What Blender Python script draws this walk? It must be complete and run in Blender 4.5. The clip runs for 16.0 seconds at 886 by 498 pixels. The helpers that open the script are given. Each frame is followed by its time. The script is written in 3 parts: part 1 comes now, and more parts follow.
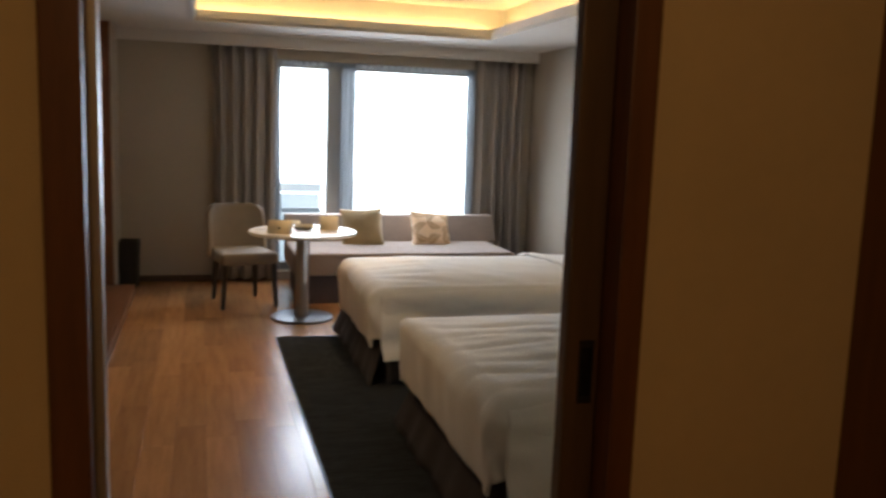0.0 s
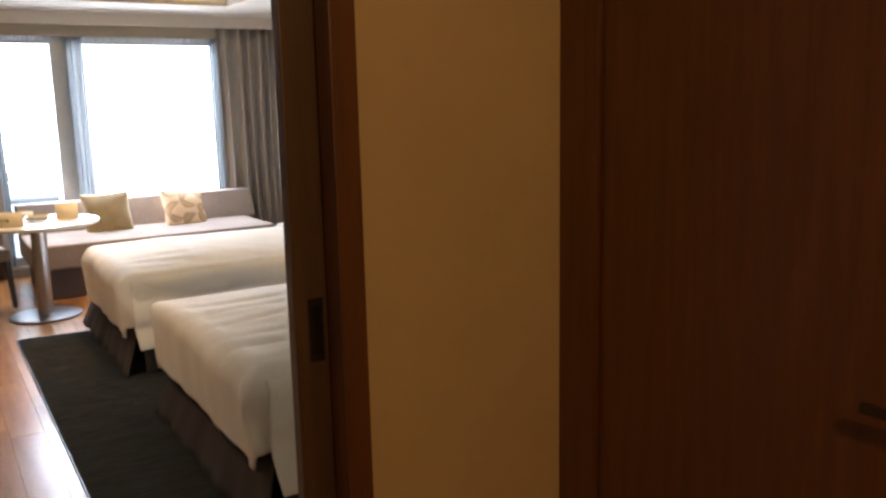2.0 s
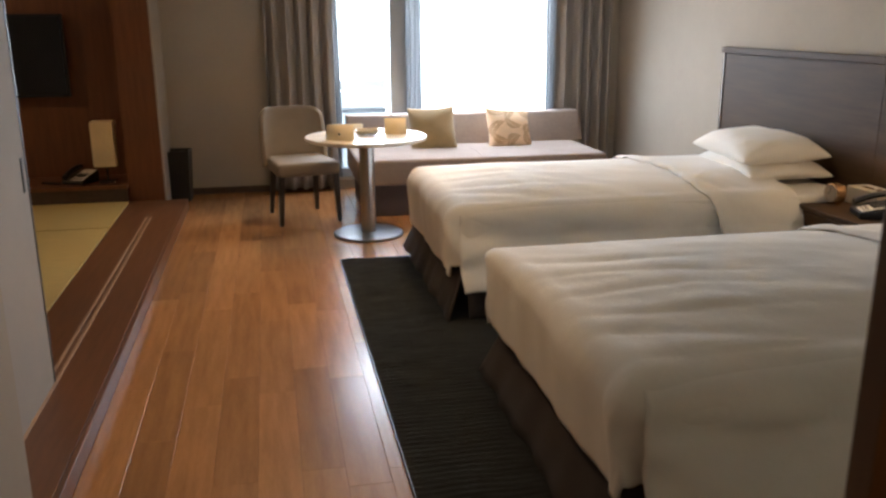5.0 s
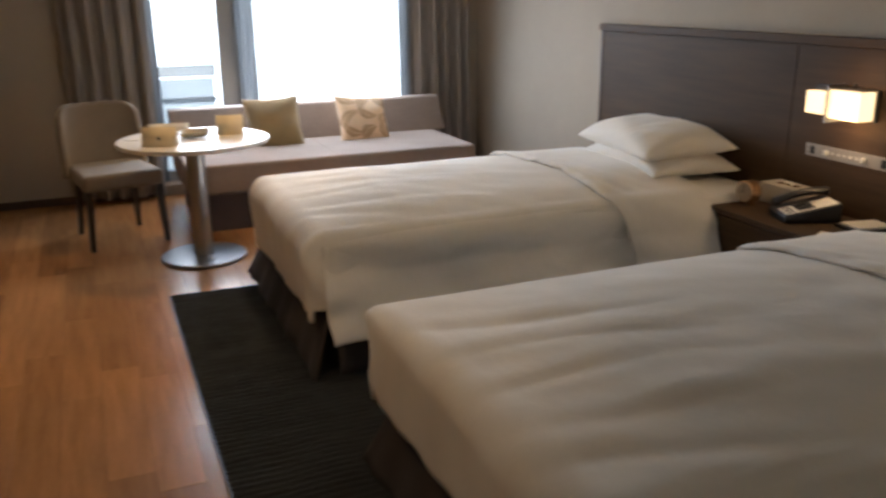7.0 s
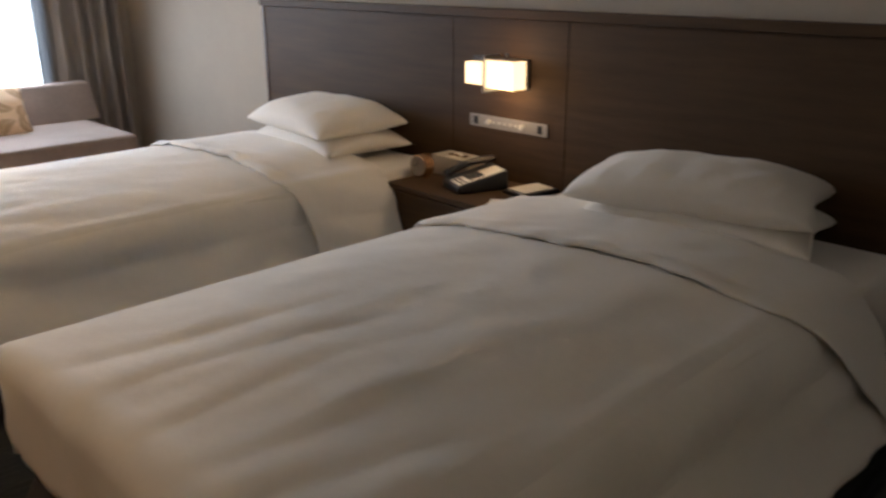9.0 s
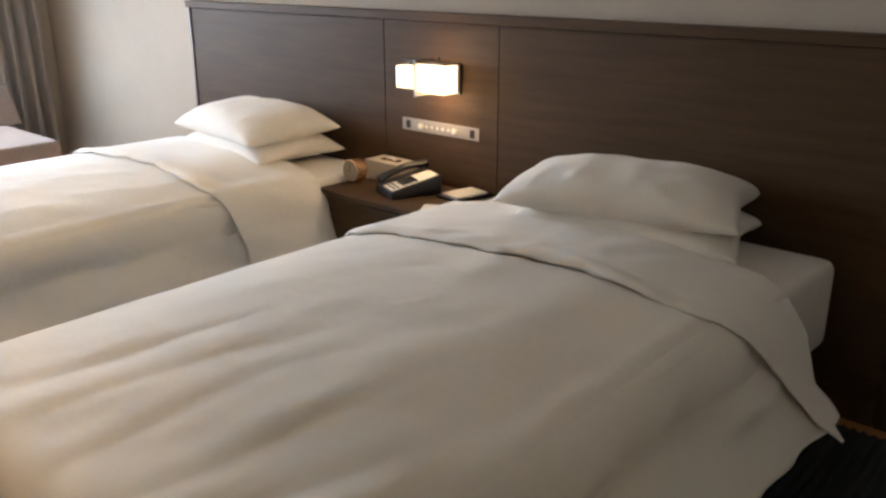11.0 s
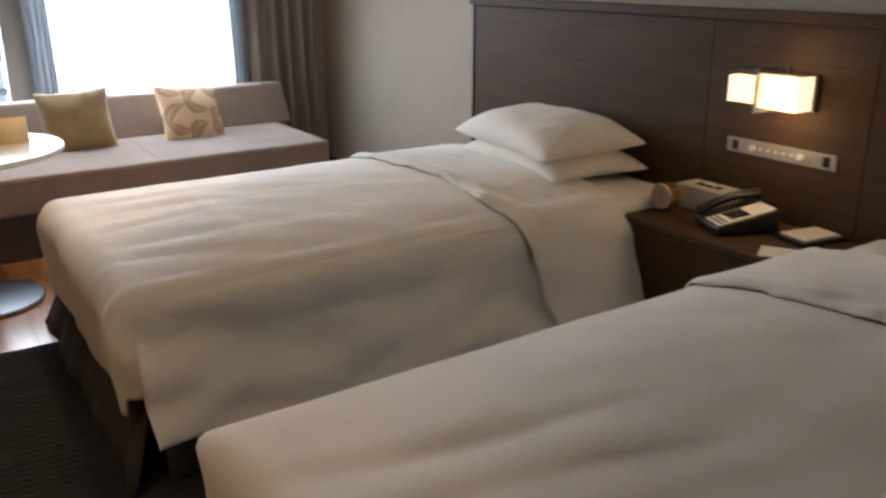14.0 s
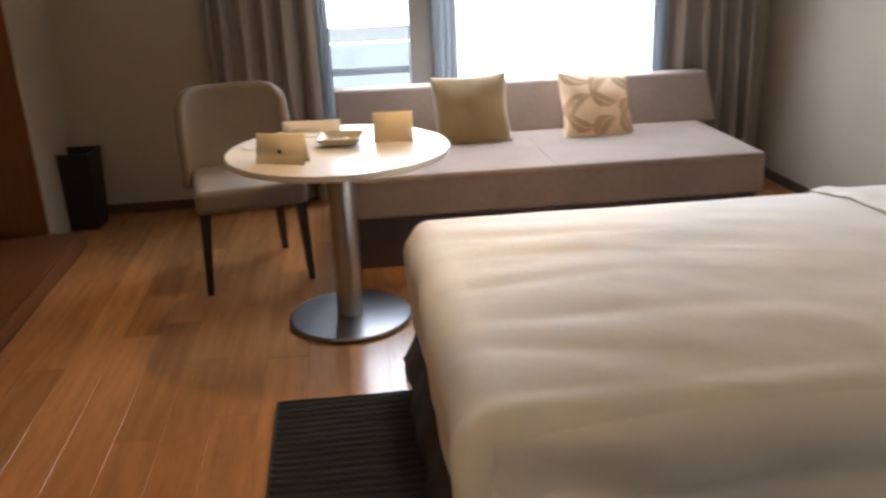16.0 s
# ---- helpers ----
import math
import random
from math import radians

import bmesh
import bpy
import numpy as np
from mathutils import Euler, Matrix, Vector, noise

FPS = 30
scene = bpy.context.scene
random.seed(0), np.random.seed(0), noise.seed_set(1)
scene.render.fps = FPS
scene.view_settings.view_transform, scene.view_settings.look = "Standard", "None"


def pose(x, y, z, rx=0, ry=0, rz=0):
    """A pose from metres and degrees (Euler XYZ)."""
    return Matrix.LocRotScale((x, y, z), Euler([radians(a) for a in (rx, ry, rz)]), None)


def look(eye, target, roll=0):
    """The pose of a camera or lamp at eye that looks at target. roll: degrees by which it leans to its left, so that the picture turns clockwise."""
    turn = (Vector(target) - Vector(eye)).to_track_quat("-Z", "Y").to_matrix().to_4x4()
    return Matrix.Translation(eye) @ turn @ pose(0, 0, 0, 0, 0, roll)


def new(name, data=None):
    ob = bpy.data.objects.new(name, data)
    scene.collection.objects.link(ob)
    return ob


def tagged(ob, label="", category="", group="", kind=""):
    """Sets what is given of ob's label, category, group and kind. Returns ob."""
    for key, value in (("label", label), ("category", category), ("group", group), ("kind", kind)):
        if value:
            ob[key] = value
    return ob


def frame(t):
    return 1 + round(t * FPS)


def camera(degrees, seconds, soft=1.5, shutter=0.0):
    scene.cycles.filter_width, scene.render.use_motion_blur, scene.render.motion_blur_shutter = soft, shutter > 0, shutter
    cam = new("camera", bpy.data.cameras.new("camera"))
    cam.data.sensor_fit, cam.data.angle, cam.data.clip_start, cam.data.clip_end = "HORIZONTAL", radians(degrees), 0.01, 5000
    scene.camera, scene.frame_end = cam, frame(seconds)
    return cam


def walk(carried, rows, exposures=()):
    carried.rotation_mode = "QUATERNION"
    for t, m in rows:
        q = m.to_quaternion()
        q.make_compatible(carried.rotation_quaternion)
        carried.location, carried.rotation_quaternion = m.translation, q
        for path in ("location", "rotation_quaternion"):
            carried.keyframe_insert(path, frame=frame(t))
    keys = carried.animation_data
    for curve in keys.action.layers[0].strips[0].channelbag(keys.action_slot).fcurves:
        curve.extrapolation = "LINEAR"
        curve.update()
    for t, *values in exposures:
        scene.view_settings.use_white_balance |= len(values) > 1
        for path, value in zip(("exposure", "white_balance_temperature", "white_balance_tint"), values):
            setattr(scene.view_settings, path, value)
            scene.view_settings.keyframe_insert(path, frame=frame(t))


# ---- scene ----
cam = camera(55.9, 16.0, 2.6, 0.5)
PATH = [
    (0, (0.704, 1.734, 1.554), (1.259, 3.635, 1.275), 2.0),
    (0.5, (0.738, 1.726, 1.549), (1.477, 3.566, 1.286), 1.1),
    (1, (0.773, 1.723, 1.538), (1.674, 3.488, 1.269), 0.5),
    (1.5, (0.804, 1.718, 1.532), (1.798, 3.428, 1.232), -0.6),
    (2, (0.8, 1.692, 1.536), (1.84, 3.364, 1.186), -1.3),
    (2.5, (0.783, 1.724, 1.526), (1.755, 3.429, 1.142), -1.9),
    (3, (0.766, 1.825, 1.512), (1.585, 3.592, 1.057), -1.5),
    (3.5, (0.782, 2.011, 1.503), (1.374, 3.85, 0.985), -0.2),
    (4, (0.798, 2.204, 1.5), (1.227, 4.084, 0.968), -0.9),
    (4.2, (0.781, 2.267, 1.496), (1.199, 4.15, 0.968), -0.5),
    (6.3, (0.939, 3.188, 1.557), (1.296, 5.081, 1.017), -0.7),
    (6.5, (0.938, 3.285, 1.545), (1.392, 5.156, 1.005), -1.6),
    (7, (0.971, 3.484, 1.524), (1.704, 5.248, 0.934), -0.5),
    (7.5, (1.083, 3.58, 1.516), (1.989, 5.267, 0.936), -0.0),
    (8, (1.158, 3.604, 1.523), (2.203, 5.199, 0.918), -1.0),
    (8.5, (1.183, 3.626, 1.499), (2.376, 5.096, 0.854), -1.1),
    (9, (1.17, 3.628, 1.501), (2.484, 4.992, 0.858), -0.3),
    (9.2, (1.18, 3.635, 1.509), (2.537, 4.951, 0.855), -0.1),
    (11.3, (1.227, 3.631, 1.53), (2.635, 4.895, 0.882), -0.1),
    (11.5, (1.219, 3.643, 1.535), (2.605, 4.928, 0.883), -0.3),
    (12, (1.181, 3.662, 1.531), (2.481, 5.035, 0.88), -0.6),
    (12.5, (1.151, 3.69, 1.501), (2.341, 5.164, 0.861), -0.9),
    (13, (1.21, 3.794, 1.497), (2.333, 5.317, 0.848), 0.0),
    (13.5, (1.239, 4.048, 1.487), (2.356, 5.586, 0.865), 0.6),
    (14, (1.284, 4.302, 1.477), (2.325, 5.885, 0.835), -0.3),
    (14.1, (1.316, 4.348, 1.473), (2.314, 5.956, 0.828), 0.8),
    (14.5, (1.504, 4.537, 1.436), (2.197, 6.303, 0.805), -0.1),
    (15, (1.506, 4.775, 1.461), (1.929, 6.599, 0.757), -0.5),
    (15.5, (1.5, 5.047, 1.464), (1.862, 6.885, 0.764), -2.3),
    (16, (1.517, 5.298, 1.445), (1.731, 7.164, 0.758), -2.1),
]
# exposure of the hand-held camera rises a little as it turns away from the window
EXPOSURES = [(0.0, -0.33, 6450, 12), (2.0, 0.62, 6450, 14), (3.5, 0.38, 6450, 12), (4.0, 0.34, 6450, 13), (6.5, -0.2, 6400, 14), (8.0, -0.55, 6400, 15), (8.5, -0.5, 6400, 16), (9.0, -0.25, 6350, 16),
             (11.5, 0.68, 6100, 12), (12.5, 0.12, 5950, 11), (13.0, -0.12, 6000, 11), (14.0, -0.42, 6350, 14), (15.0, -0.45, 6550, 16), (16.0, -0.2, 6600, 16)]
walk(cam, [(t, look(eye, target, roll)) for t, eye, target, roll in PATH], EXPOSURES)

# ---- world and lights ----
world = bpy.data.worlds.new("world")
scene.world = world
world.use_nodes = True
wn = world.node_tree
sky = wn.nodes.new("ShaderNodeTexSky")
sky.sky_type, sky.sun_disc = "NISHITA", False
sky.sun_elevation, sky.sun_rotation = radians(40), radians(150)
wn.links.new(sky.outputs[0], wn.nodes["Background"].inputs[0])
wn.nodes["Background"].inputs[1].default_value = 0.1


def lamp(name, kind, energy, colour, m, **settings):
    data = bpy.data.lights.new(name, kind)
    data.energy, data.color = energy, colour
    for key, value in settings.items():
        if key == "size":
            data.shape, data.size, data.size_y = "RECTANGLE", value[0], value[1]
        elif key == "radius":
            data.shadow_soft_size = value
        elif key == "spread":
            data.spread = radians(value)
        elif key == "cone":
            data.spot_size, data.spot_blend = radians(value), 0.5
    ob = new(name, data)
    ob.matrix_world = m
    return tagged(ob, kind="structure")


WARM = (1.0, 0.68, 0.36)
# the sky's light comes down into the room: three tilted strips in the window opening
for z in (0.80, 1.32, 1.84):
    lamp("window_daylight", "AREA", 27, (0.76, 0.87, 1.0), look((2.45, 10.15, z), (2.45, 8.15, z - 0.7)), size=(1.8, 0.42), spread=150)

lamp("downlight_table", "SPOT", 78, WARM, look((2.1, 8.55, 2.56), (1.4, 8.35, 0)), radius=0.025, cone=72)
lamp("downlight_aisle", "SPOT", 30, WARM, look((0.7, 5.9, 2.37), (0.95, 5.7, 0)), radius=0.05, cone=80)
# unseen lamp at the hall's near end, added to light its walls warmly
lamp("unseen_hall_light", "SPOT", 27, (1.0, 0.58, 0.22), look((1.0, 1.0, 2.36), (1.3, 2.2, 0)), radius=0.06, cone=150)
lamp("tatami_light", "AREA", 8, WARM, look((-2.6, 8.5, 2.34), (-1.0, 9.0, 0.3)), size=(0.16, 0.16))

lamp("wall_lamp_glow_low", "POINT", 1.8, WARM, pose(3.965, 6.17, 0.935), radius=0.05)
lamp("wall_lamp_glow_high", "POINT", 1.0, WARM, pose(3.965, 6.17, 1.13), radius=0.05)

# ---- materials ----
def material(name, colour, rough=0.5, metal=0.0, vary=0.12, scale=6.0, stretch=(1, 1, 1), bump=0.0, bump_scale=60.0,
             per_object=0.0, emit=0.0, sheen=0.0, emit_colour=None, gloss=0.5):
    """A principled material: colour varied at two scales, fine relief, and an optional shift from object to object."""
    mat = bpy.data.materials.new(name)
    mat.use_nodes = True
    n, l = mat.node_tree.nodes, mat.node_tree.links
    p = n["Principled BSDF"]
    p.inputs["Roughness"].default_value, p.inputs["Metallic"].default_value = rough, metal
    p.inputs["Specular IOR Level"].default_value = gloss
    if sheen:
        p.inputs["Sheen Weight"].default_value = sheen
    tc, mp = n.new("ShaderNodeTexCoord"), n.new("ShaderNodeMapping")
    mp.inputs["Scale"].default_value = stretch
    l.new(tc.outputs["Object"], mp.inputs["Vector"])
    info = n.new("ShaderNodeObjectInfo")
    if per_object:
        shift = n.new("ShaderNodeVectorMath")
        shift.operation = "SCALE"
        shift.inputs[0].default_value = (37, 53, 71)
        l.new(info.outputs["Random"], shift.inputs["Scale"])
        l.new(shift.outputs[0], mp.inputs["Location"])
    big, fine = n.new("ShaderNodeTexNoise"), n.new("ShaderNodeTexNoise")
    big.inputs["Scale"].default_value, big.inputs["Detail"].default_value = scale, 5
    fine.inputs["Scale"].default_value, fine.inputs["Detail"].default_value = scale * 9, 3
    add = n.new("ShaderNodeMath")
    add.operation = "MULTIPLY_ADD"
    add.inputs[1].default_value = 0.45
    for tex in (big, fine):
        l.new(mp.outputs[0], tex.inputs["Vector"])
    l.new(fine.outputs["Fac"], add.inputs[0])
    l.new(big.outputs["Fac"], add.inputs[2])
    ramp = n.new("ShaderNodeMapRange")
    ramp.inputs["From Min"].default_value, ramp.inputs["From Max"].default_value = 0.45, 1.0
    ramp.inputs["To Min"].default_value, ramp.inputs["To Max"].default_value = 1 - vary, 1 + vary
    l.new(add.outputs[0], ramp.inputs["Value"])
    factor = ramp.outputs[0]
    if per_object:
        rr, mul = n.new("ShaderNodeMapRange"), n.new("ShaderNodeMath")
        rr.inputs["To Min"].default_value, rr.inputs["To Max"].default_value = 1 - per_object, 1 + per_object
        mul.operation = "MULTIPLY"
        l.new(info.outputs["Random"], rr.inputs["Value"])
        l.new(rr.outputs[0], mul.inputs[0])
        l.new(factor, mul.inputs[1])
        factor = mul.outputs[0]
    tint = n.new("ShaderNodeVectorMath")
    tint.operation = "SCALE"
    tint.inputs[0].default_value = colour
    l.new(factor, tint.inputs["Scale"])
    l.new(tint.outputs[0], p.inputs["Base Color"])
    if bump:
        bt, b = n.new("ShaderNodeTexNoise"), n.new("ShaderNodeBump")
        bt.inputs["Scale"].default_value, bt.inputs["Detail"].default_value = bump_scale, 4
        b.inputs["Strength"].default_value, b.inputs["Distance"].default_value = bump, 0.01
        l.new(mp.outputs[0], bt.inputs["Vector"])
        l.new(bt.outputs["Fac"], b.inputs["Height"])
        l.new(b.outputs[0], p.inputs["Normal"])
    if emit:
        p.inputs["Emission Color"].default_value = (*(emit_colour or colour), 1)
        p.inputs["Emission Strength"].default_value = emit
    return mat


M_WALL = material("wall_paper", (0.42, 0.37, 0.30), 0.9, vary=0.04, scale=3, bump=0.12, bump_scale=220, gloss=0.2)
M_HALL = material("hall_wall_paper", (0.62, 0.5, 0.3), 0.85, vary=0.05, scale=3, bump=0.12, bump_scale=220)
M_CEIL = material("ceiling_paint", (0.64, 0.61, 0.56), 0.9, vary=0.02, scale=2, bump=0.05, bump_scale=180)
M_PLANK = material("oak_plank", (0.42, 0.20, 0.078), 0.24, vary=0.2, scale=3.0, stretch=(9, 0.8, 9), bump=0.03, bump_scale=30, per_object=0.17)
M_SUB = material("floor_joint", (0.12, 0.06, 0.03), 0.7)
M_DARKWOOD = material("dark_walnut", (0.075, 0.046, 0.032), 0.42, vary=0.22, scale=3, stretch=(6, 1, 12), bump=0.06, bump_scale=40)
M_HEADB = material("headboard_laminate", (0.068, 0.038, 0.018), 0.6, vary=0.22, scale=2.2, stretch=(6, 1, 14), bump=0.05, bump_scale=40, gloss=0.18)
M_DOORWOOD = material("door_walnut", (0.135, 0.055, 0.022), 0.4, vary=0.25, scale=3, stretch=(14, 14, 1), bump=0.06, bump_scale=40)
M_SLIDE = material("sliding_door_wood", (0.10, 0.06, 0.037), 0.4, vary=0.25, scale=3, stretch=(14, 14, 1), bump=0.06, bump_scale=40)
M_REDWOOD = material("red_stained_wood", (0.17, 0.062, 0.024), 0.42, vary=0.2, scale=3, stretch=(12, 12, 1), bump=0.05, bump_scale=40)
M_SILL = material("sill_wood", (0.16, 0.066, 0.028), 0.38, vary=0.22, scale=3, stretch=(12, 1, 12), bump=0.05, bump_scale=40)
M_LINEN = material("white_linen", (0.80, 0.765, 0.70), 0.9, vary=0.03, scale=5, bump=0.3, bump_scale=9, sheen=0.15)
M_PILLOW = material("white_pillow_cotton", (0.82, 0.78, 0.71), 0.9, vary=0.03, scale=5, bump=0.5, bump_scale=9, sheen=0.15)
M_SKIRT = material("bed_skirt_fabric", (0.05, 0.04, 0.037), 0.95, vary=0.12, scale=8, bump=0.2, bump_scale=300)
M_RUG = material("charcoal_rug", (0.03, 0.033, 0.034), 0.97, vary=0.35, scale=14, stretch=(0.5, 5, 1), bump=0.5, bump_scale=260)
M_SOFA = material("taupe_sofa_fabric", (0.265, 0.198, 0.158), 0.95, vary=0.18, scale=3.5, bump=0.2, bump_scale=420, sheen=0.2)
M_PLINTH = material("sofa_plinth", (0.055, 0.034, 0.03), 0.7, vary=0.1)
M_CHAIR = material("grey_beige_upholstery", (0.205, 0.168, 0.128), 0.95, vary=0.08, scale=8, bump=0.25, bump_scale=420, sheen=0.2)
M_LEG = material("black_stained_leg", (0.022, 0.015, 0.012), 0.4, vary=0.2)
M_TOP = material("white_table_top", (0.80, 0.77, 0.72), 0.28, vary=0.03, scale=4)
M_STEEL = material("brushed_steel", (0.42, 0.42, 0.42), 0.32, 1.0, vary=0.06, scale=4, stretch=(1, 1, 14))
M_STEELBASE = material("steel_base", (0.30, 0.31, 0.33), 0.3, 1.0, vary=0.08, scale=8)
M_MUSTARD = material("mustard_cushion_fabric", (0.38, 0.27, 0.135), 0.95, vary=0.1, scale=9, bump=0.25, bump_scale=380, sheen=0.2)
M_CURTAIN = material("taupe_curtain", (0.34, 0.31, 0.28), 0.95, vary=0.07, scale=7, stretch=(4, 4, 0.5), bump=0.15, bump_scale=350, sheen=0.1)
M_CARD = material("cream_card", (0.82, 0.68, 0.45), 0.75, vary=0.03)
M_PAPER = material("white_paper", (0.8, 0.77, 0.7), 0.8, vary=0.03)
M_CERAMIC = material("grey_ceramic", (0.45, 0.40, 0.30), 0.35, vary=0.08)
M_BLACK = material("black_plastic", (0.012, 0.012, 0.013), 0.35, vary=0.1)
M_GLOSSBLACK = material("dark_screen", (0.012, 0.011, 0.011), 0.12, vary=0.1)
M_BIN = material("black_leatherette", (0.014, 0.012, 0.011), 0.55, vary=0.2, bump=0.3, bump_scale=120)
M_SILVER = material("satin_aluminium_plate", (0.42, 0.38, 0.33), 0.45, 0.5, vary=0.05)
M_DARKMETAL = material("dark_bronze", (0.10, 0.075, 0.055), 0.35, 0.9, vary=0.1)
M_BRASS = material("rose_brass", (0.62, 0.38, 0.20), 0.25, 0.8, vary=0.06)
M_CREAM = material("cream_leatherette", (0.58, 0.53, 0.44), 0.6, vary=0.06)
M_SHADE = material("lit_lamp_shade", (1.0, 0.86, 0.62), 0.8, emit=2.3, emit_colour=(1.0, 0.72, 0.38))
M_UNLIT = material("washi_shade", (0.72, 0.56, 0.32), 0.8, vary=0.06)
M_COVE = material("cove_strip_glow", (1.0, 0.8, 0.4), 0.8, emit=15, emit_colour=(1.0, 0.68, 0.27))
M_TATAMI = material("tatami_straw", (0.56, 0.40, 0.13), 0.85, vary=0.1, scale=5, stretch=(1, 14, 1), bump=0.25, bump_scale=90)
M_FUSUMA = material("fusuma_paper", (0.44, 0.415, 0.38), 0.9, vary=0.03, bump=0.08, bump_scale=200, gloss=0.1)
M_STRIP = material("grey_edge_strip", (0.34, 0.32, 0.31), 0.4, vary=0.1)
M_FRAME = material("grey_window_frame", (0.5, 0.53, 0.56), 0.4, 0.3, vary=0.05)
M_DAY = material("overcast_glow", (0.9, 0.95, 1.0), 1.0, emit=6, emit_colour=(0.90, 0.96, 1.0))
M_LEAF = material("cream_print_cloth", (0.88, 0.66, 0.44), 0.95, vary=0.08, scale=9, bump=0.2, bump_scale=380)
M_PRINT = material("brown_leaf_print", (0.58, 0.38, 0.22), 0.95, vary=0.12, scale=9, bump=0.2, bump_scale=380)
M_FACE = material("clock_face", (0.40, 0.34, 0.27), 0.12, vary=0.03)
M_GROOVE = material("pale_sliding_rail", (0.45, 0.30, 0.19), 0.35, vary=0.1)


def sheer_fabric(name="sheer_net", colour=(0.55, 0.58, 0.62, 1), cover=0.87):
    """Thin cloth or frosted glass that lets part of the daylight through."""
    mat = bpy.data.materials.new(name)
    mat.use_nodes = True
    n, l = mat.node_tree.nodes, mat.node_tree.links
    tr, tl, mix = n.new("ShaderNodeBsdfTransparent"), n.new("ShaderNodeBsdfTranslucent"), n.new("ShaderNodeMixShader")
    tl.inputs[0].default_value = colour
    mix.inputs[0].default_value = cover
    l.new(tr.outputs[0], mix.inputs[1])
    l.new(tl.outputs[0], mix.inputs[2])
    l.new(mix.outputs[0], n["Material Output"].inputs[0])
    return mat


def pane_glass():
    mat = bpy.data.materials.new("window_glass")
    mat.use_nodes = True
    n, l = mat.node_tree.nodes, mat.node_tree.links
    tr, gl, mix = n.new("ShaderNodeBsdfTransparent"), n.new("ShaderNodeBsdfGlossy"), n.new("ShaderNodeMixShader")
    tr.inputs[0].default_value = (0.94, 0.97, 0.98, 1)
    gl.inputs["Roughness"].default_value = 0.02
    fr = n.new("ShaderNodeFresnel")
    l.new(fr.outputs[0], mix.inputs[0])
    l.new(tr.outputs[0], mix.inputs[1])
    l.new(gl.outputs[0], mix.inputs[2])
    l.new(mix.outputs[0], n["Material Output"].inputs[0])
    return mat


M_FROST, M_NETWHITE = sheer_fabric("frosted_glass", (0.5, 0.56, 0.6, 1), 0.72), sheer_fabric("white_rail", (0.5, 0.52, 0.53, 1), 0.72)
M_SHEER, M_GLASS = sheer_fabric(), pane_glass()


# ---- mesh helpers ----
def finish(bm, smooth=False):
    bmesh.ops.recalc_face_normals(bm, faces=bm.faces)
    for f in bm.faces:
        f.smooth = smooth
    return bm


def box(x0, x1, y0, y1, z0, z1, bevel=0.0, segments=2, bm=None):
    own = bm is None
    b = bmesh.new()
    bmesh.ops.create_cube(b, size=1)
    bmesh.ops.scale(b, vec=(x1 - x0, y1 - y0, z1 - z0), verts=b.verts)
    bmesh.ops.translate(b, vec=((x0 + x1) / 2, (y0 + y1) / 2, (z0 + z1) / 2), verts=b.verts)
    if bevel:
        bmesh.ops.bevel(b, geom=b.edges[:], offset=bevel, segments=segments, affect="EDGES", profile=0.6)
        for f in b.faces:
            f.smooth = segments > 2
    if own:
        return b
    return join(bm, b)


def join(bm, other):
    tmp = bpy.data.meshes.new("tmp")
    other.to_mesh(tmp)
    other.free()
    bm.from_mesh(tmp)
    bpy.data.meshes.remove(tmp)
    return bm


def lathe(profile, segments=40, centre=(0, 0)):
    """A turned solid from (radius, height) pairs."""
    bm = bmesh.new()
    rings = []
    for r, z in profile:
        rings.append([bm.verts.new((centre[0] + r * math.cos(2 * math.pi * k / segments), centre[1] + r * math.sin(2 * math.pi * k / segments), z)) for k in range(segments)])
    for a, b in zip(rings, rings[1:]):
        for k in range(segments):
            bm.faces.new((a[k], a[(k + 1) % segments], b[(k + 1) % segments], b[k]))
    bm.faces.new(rings[0])
    bm.faces.new(rings[-1])
    return finish(bm, False)


def sheet(nu, nv, place):
    """A grid of nu x nv faces whose corners are place(u, v), u and v from 0 to 1."""
    bm = bmesh.new()
    rows = [[bm.verts.new(place(i / nu, j / nv)) for j in range(nv + 1)] for i in range(nu + 1)]
    for i in range(nu):
        for j in range(nv):
            bm.faces.new((rows[i][j], rows[i + 1][j], rows[i + 1][j + 1], rows[i][j + 1]))
    return finish(bm, True)


def mesh_of(name, bm, mat):
    me = bpy.data.meshes.new(name)
    bm.to_mesh(me)
    bm.free()
    me.materials.append(mat)
    return me


def part(name, bm, mat, parent, label=""):
    ob = new(name, mesh_of(name, bm, mat))
    ob.parent = parent
    return tagged(ob, label)


def thing(name, label, category, at=(0, 0, 0), turn=0.0, group="", kind=""):
    ob = new(name)
    ob.matrix_world = pose(*at, 0, 0, turn)
    ob.empty_display_size = 0.1
    return tagged(ob, label, category, group, kind)


def single(name, bm, mat, label="", category="", group="", kind=""):
    return tagged(new(name, mesh_of(name, bm, mat)), label, category, group, kind)


def structure(name, bm, mat, label="", category=""):
    return single(name, bm, mat, label, category, kind="structure")


def thick(ob, t, offset=-1):
    mod = ob.modifiers.new("thickness", "SOLIDIFY")
    mod.thickness, mod.offset = t, offset
    return ob


